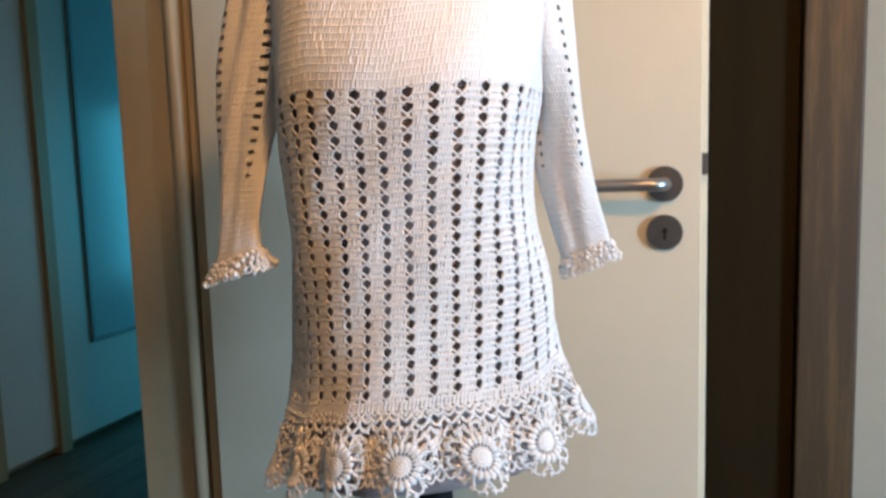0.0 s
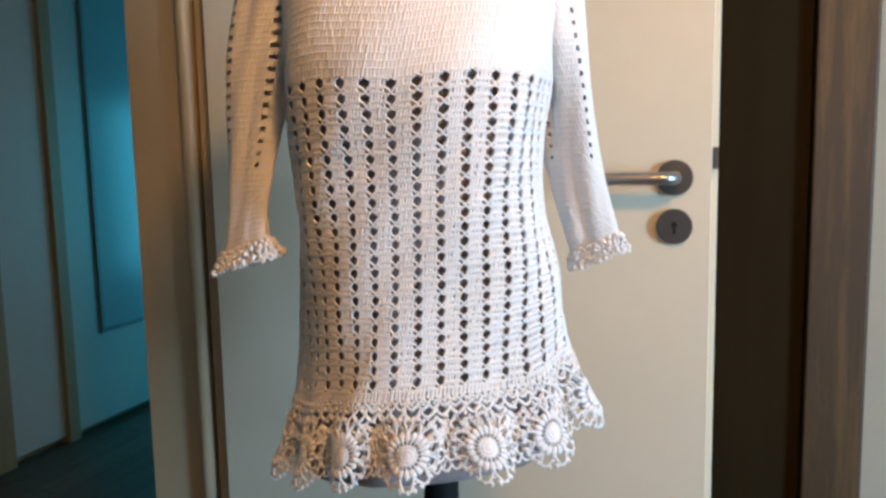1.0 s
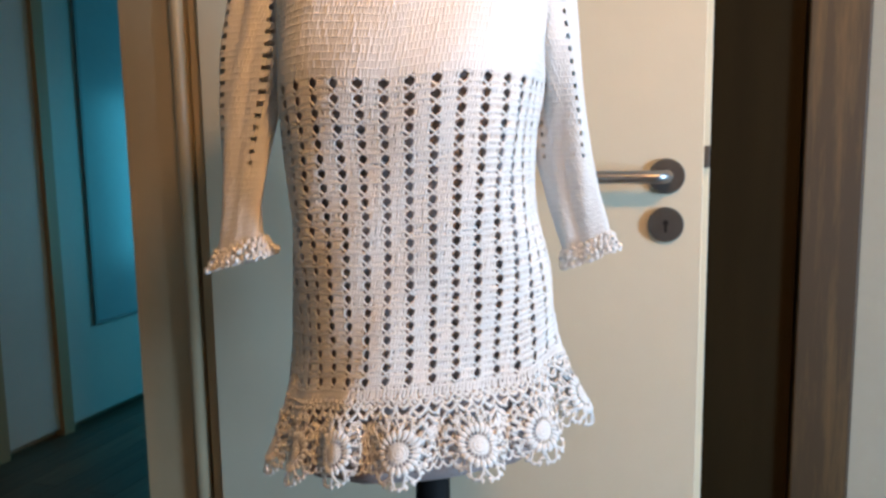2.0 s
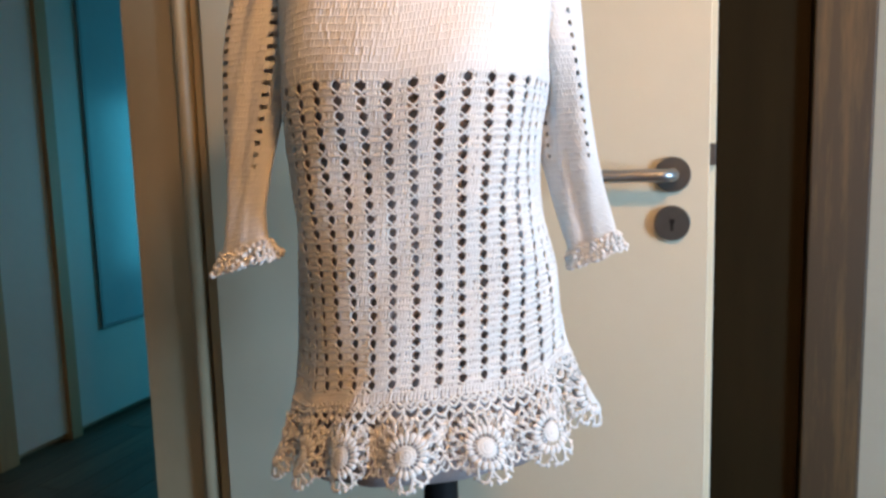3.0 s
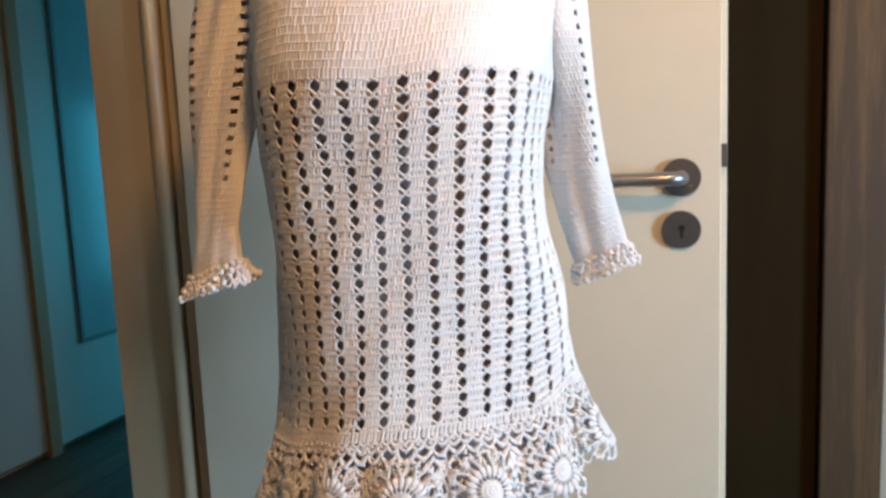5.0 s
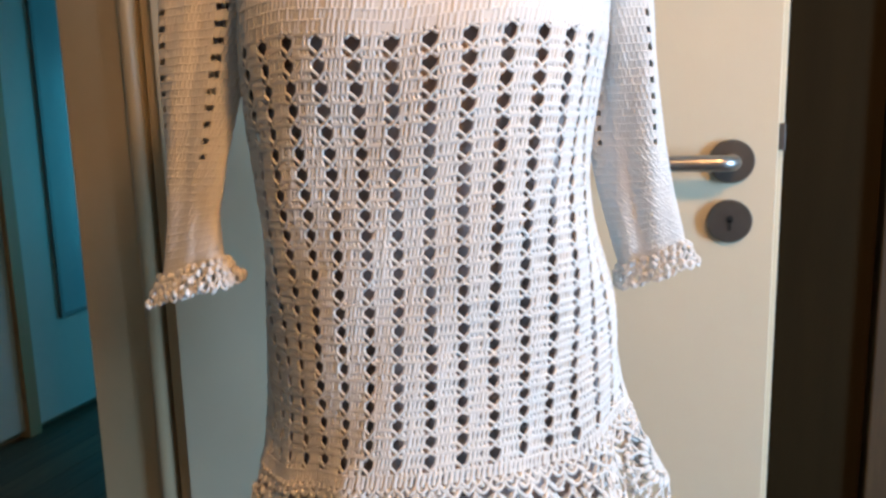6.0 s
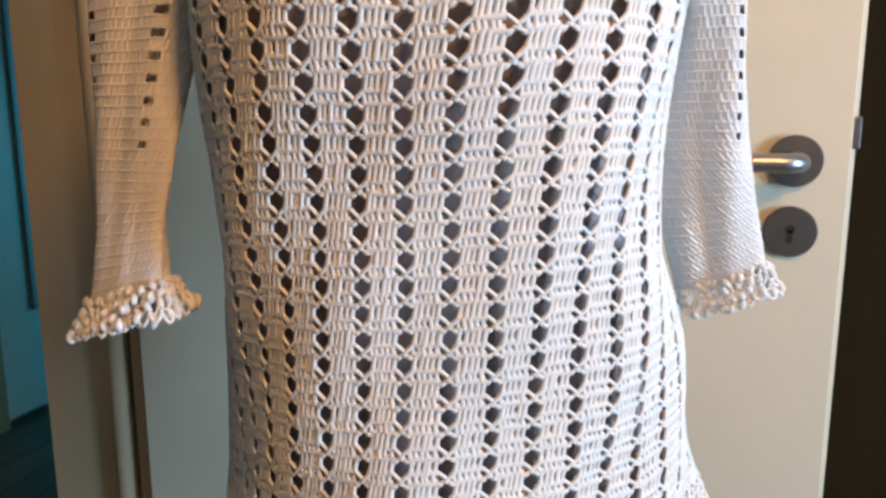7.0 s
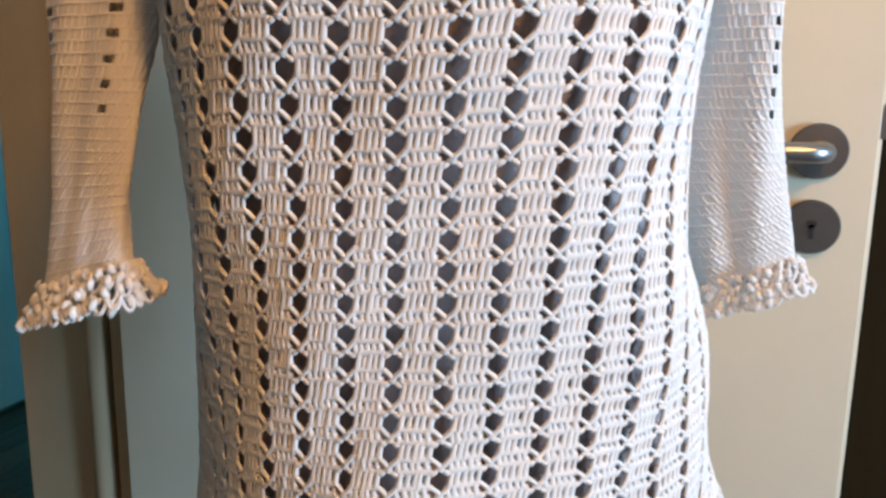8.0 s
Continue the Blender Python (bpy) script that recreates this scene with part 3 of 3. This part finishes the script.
# ---- sleeves: soft, empty tubes that hang beside the body ----
def sleeve_frame(side):
    if side < 0:
        zc = [0.950, 0.972, 0.995, 1.03, 1.08, 1.14, 1.20, 1.27, 1.33, 1.37]
        uc = [-0.181, -0.181, -0.180, -0.178, -0.174, -0.166, -0.158, -0.148, -0.130, -0.11]
        nc = [0.061, 0.061, 0.060, 0.056, 0.050, 0.042, 0.030, 0.018, 0.008, 0.0]
        wu = [0.041, 0.038, 0.028, 0.0242, 0.0275, 0.034, 0.038, 0.038, 0.034, 0.02]
        wn = [0.022, 0.018, 0.014, 0.014, 0.018, 0.026, 0.038, 0.046, 0.048, 0.045]
        sl = [0.45, 0.45, 0.45, 0.45, 0.42, 0.30, 0.15, 0.0, 0.0, 0.0]
        rise = 0.31
    else:
        zc = [0.935, 0.960, 0.985, 1.03, 1.08, 1.14, 1.20, 1.27, 1.33, 1.37]
        uc = [0.205, 0.204, 0.198, 0.186, 0.175, 0.168, 0.160, 0.150, 0.135, 0.11]
        nc = [-0.092, -0.090, -0.084, -0.072, -0.060, -0.042, -0.022, -0.010, -0.004, 0.0]
        wu = [0.028, 0.0265, 0.025, 0.027, 0.030, 0.029, 0.029, 0.030, 0.028, 0.02]
        wn = [0.026, 0.024, 0.022, 0.024, 0.028, 0.034, 0.042, 0.048, 0.050, 0.045]
        sl = [0.5, 0.5, 0.4, 0.3, 0.2, 0.1, 0.0, 0.0, 0.0, 0.0]
        rise = 0.50
    return zc, uc, nc, wu, wn, sl, rise


def sleeve_place(side):
    zc, uc, nc, wu, wn, sl, rise = sleeve_frame(side)

    def raw(s, z):
        a = 2 * math.pi * s
        cu, cn, a_u, a_n, slope = (np.interp(z, zc, t) for t in (uc, nc, wu, wn, sl))
        fold = 1 + 0.14 * np.cos(3 * a + 9 * z + side) + 0.05 * np.cos(7 * a - 20 * z)
        u, n = cu + a_u * np.sin(a) * fold, cn + a_n * np.cos(a) * fold + slope * a_u * np.sin(a)
        return np.array(AX) + u[..., None] * U0 + n[..., None] * N0 + (z + rise * (u - cu) * np.clip((1.06 - z) / 0.07, 0, 1))[..., None] * np.array([0, 0, 1.0])

    def place(s, z, lift=0.0):
        s, z = np.broadcast_arrays(np.asarray(s, float), np.asarray(z, float))
        p = raw(s, z)
        n = np.cross(raw(s + 0.01, z) - raw(s - 0.01, z), raw(s, z + 0.004) - raw(s, z - 0.004))
        n /= np.linalg.norm(n, axis=-1, keepdims=True)
        return p + n * np.broadcast_to(lift, s.shape)[..., None], n

    return place, zc[2] - 0.005


def sleeve_mesh(side):
    place, z0 = sleeve_place(side)
    count, row = 56, 0.0062
    rows = int((1.36 - z0) / row)
    i, r = np.meshgrid(np.arange(count), np.arange(rows), indexing="ij")
    i, r = i.ravel(), r.ravel()
    z = z0 + r * row
    ladder = (z > 1.075) & (r % 2 == 0) & np.isin(i % 14, (5, 6) if side < 0 else (5,))   # eyelets down the upper sleeve
    i, r, z = i[~ladder], r[~ladder], z[~ladder]
    s = (i + 0.5 * (r % 2)) / count + rng.normal(0, 0.05 / count, i.size)
    low = np.clip((1.11 - z) / 0.06, 0, 1)
    g = [stitch_posts(place, s, z, z + row, (0.25 + 1.3 * low) / count * np.sign(-side), 0.00138, 4),
         stitch_links(place, s, z + row, 0.62 / count, 0.0005, 0.0011)]
    # the close ground between the posts
    S = (i[:, None] + 0.5 * (r[:, None] % 2) + np.array([-0.5, 0.5, 0.5, -0.5])) / count
    P, _ = place(S, z[:, None] + np.array([0, 0, row, row]), 0.0007)
    g.append((P.reshape(-1, 3), np.arange(P.shape[0] * 4).reshape(-1, 4)))
    return strand_mesh("sleeve", g), place, z0


def cuff_mesh(place, z0):
    g = []
    for j in range(4):                                 # clustered picots, looser towards the edge
        count = 30 + 2 * j
        k = np.arange(count) + rng.uniform(-0.3, 0.3, count)
        z = z0 + 0.002 - 0.0058 * j + rng.normal(0, 0.0012, count)
        f = np.linspace(0, 1, 5)
        S = (k[:, None] + rng.uniform(-0.7, 0.7, (count, 1)) * f) / count
        Z = z[:, None] - 0.0062 * f
        p, n = place(S, Z, 0.0008 + 0.0016 * j + rng.normal(0, 0.001, (count, 1)) + 0.0018 * np.sin(math.pi * f))
        g.append(tubes(p, np.array([0.0012, 0.0021, 0.0024, 0.0021, 0.0009]), n[:, 2], 6))
        g.append(arches(place, 0, 1 / count, count, z0 + 0.001 - 0.0058 * j, 0.0055, 0.0012, 0.0015 + 0.0016 * j, 0.5 * (j % 2)))
    return strand_mesh("cuff_frill", g)


for side, word in ((-1, "in warm lamplight"), (1, "in daylight")):
    me, place, z0 = sleeve_mesh(side)
    sl = tagged(link_mesh("sleeve", me, YARN, tunic, "hanging white crochet sleeve"), kind="stuff")
    tagged(link_mesh("cuff_frill", cuff_mesh(place, z0), YARN, sl, "frilled white cuff edge"), kind="stuff")

# ---- floor planks ----
def plank_mesh(length):
    me = bpy.data.meshes.new("plank")
    b = box(0, 0.1175, 0, length - 0.002, -0.006, 0.0, 0.0012)
    b.to_mesh(me)
    b.free()
    me.materials.append(FLOORM)
    return me


WHOLE, HALF = plank_mesh(1.14), plank_mesh(0.57)
for i in range(14):
    y = -2.7
    for me, length in ((WHOLE, 1.14),) * 5 if i % 2 else ((HALF, 0.57),) + ((WHOLE, 1.14),) * 4 + ((HALF, 0.57),):
        ob = link_mesh("plank", me, None, floor)
        ob.location = (-2.44 + 0.12 * i, y, 0)
        y += length
rest = bmesh.new()
for i in range(24):
    y0 = -2.7
    for length in (1.04, 1.04, 1.04) if i % 2 else (0.52, 1.04, 1.04, 0.52):
        bmesh.ops.create_cube(rest, size=1.0, matrix=Matrix.Translation((-0.70 + 0.12 * i, y0 + length / 2, -0.003)) @ Matrix.Diagonal((0.1175, length - 0.002, 0.006, 1)))
        y0 += length
tagged(part("planks", rest, FLOORM, floor), kind="stuff")
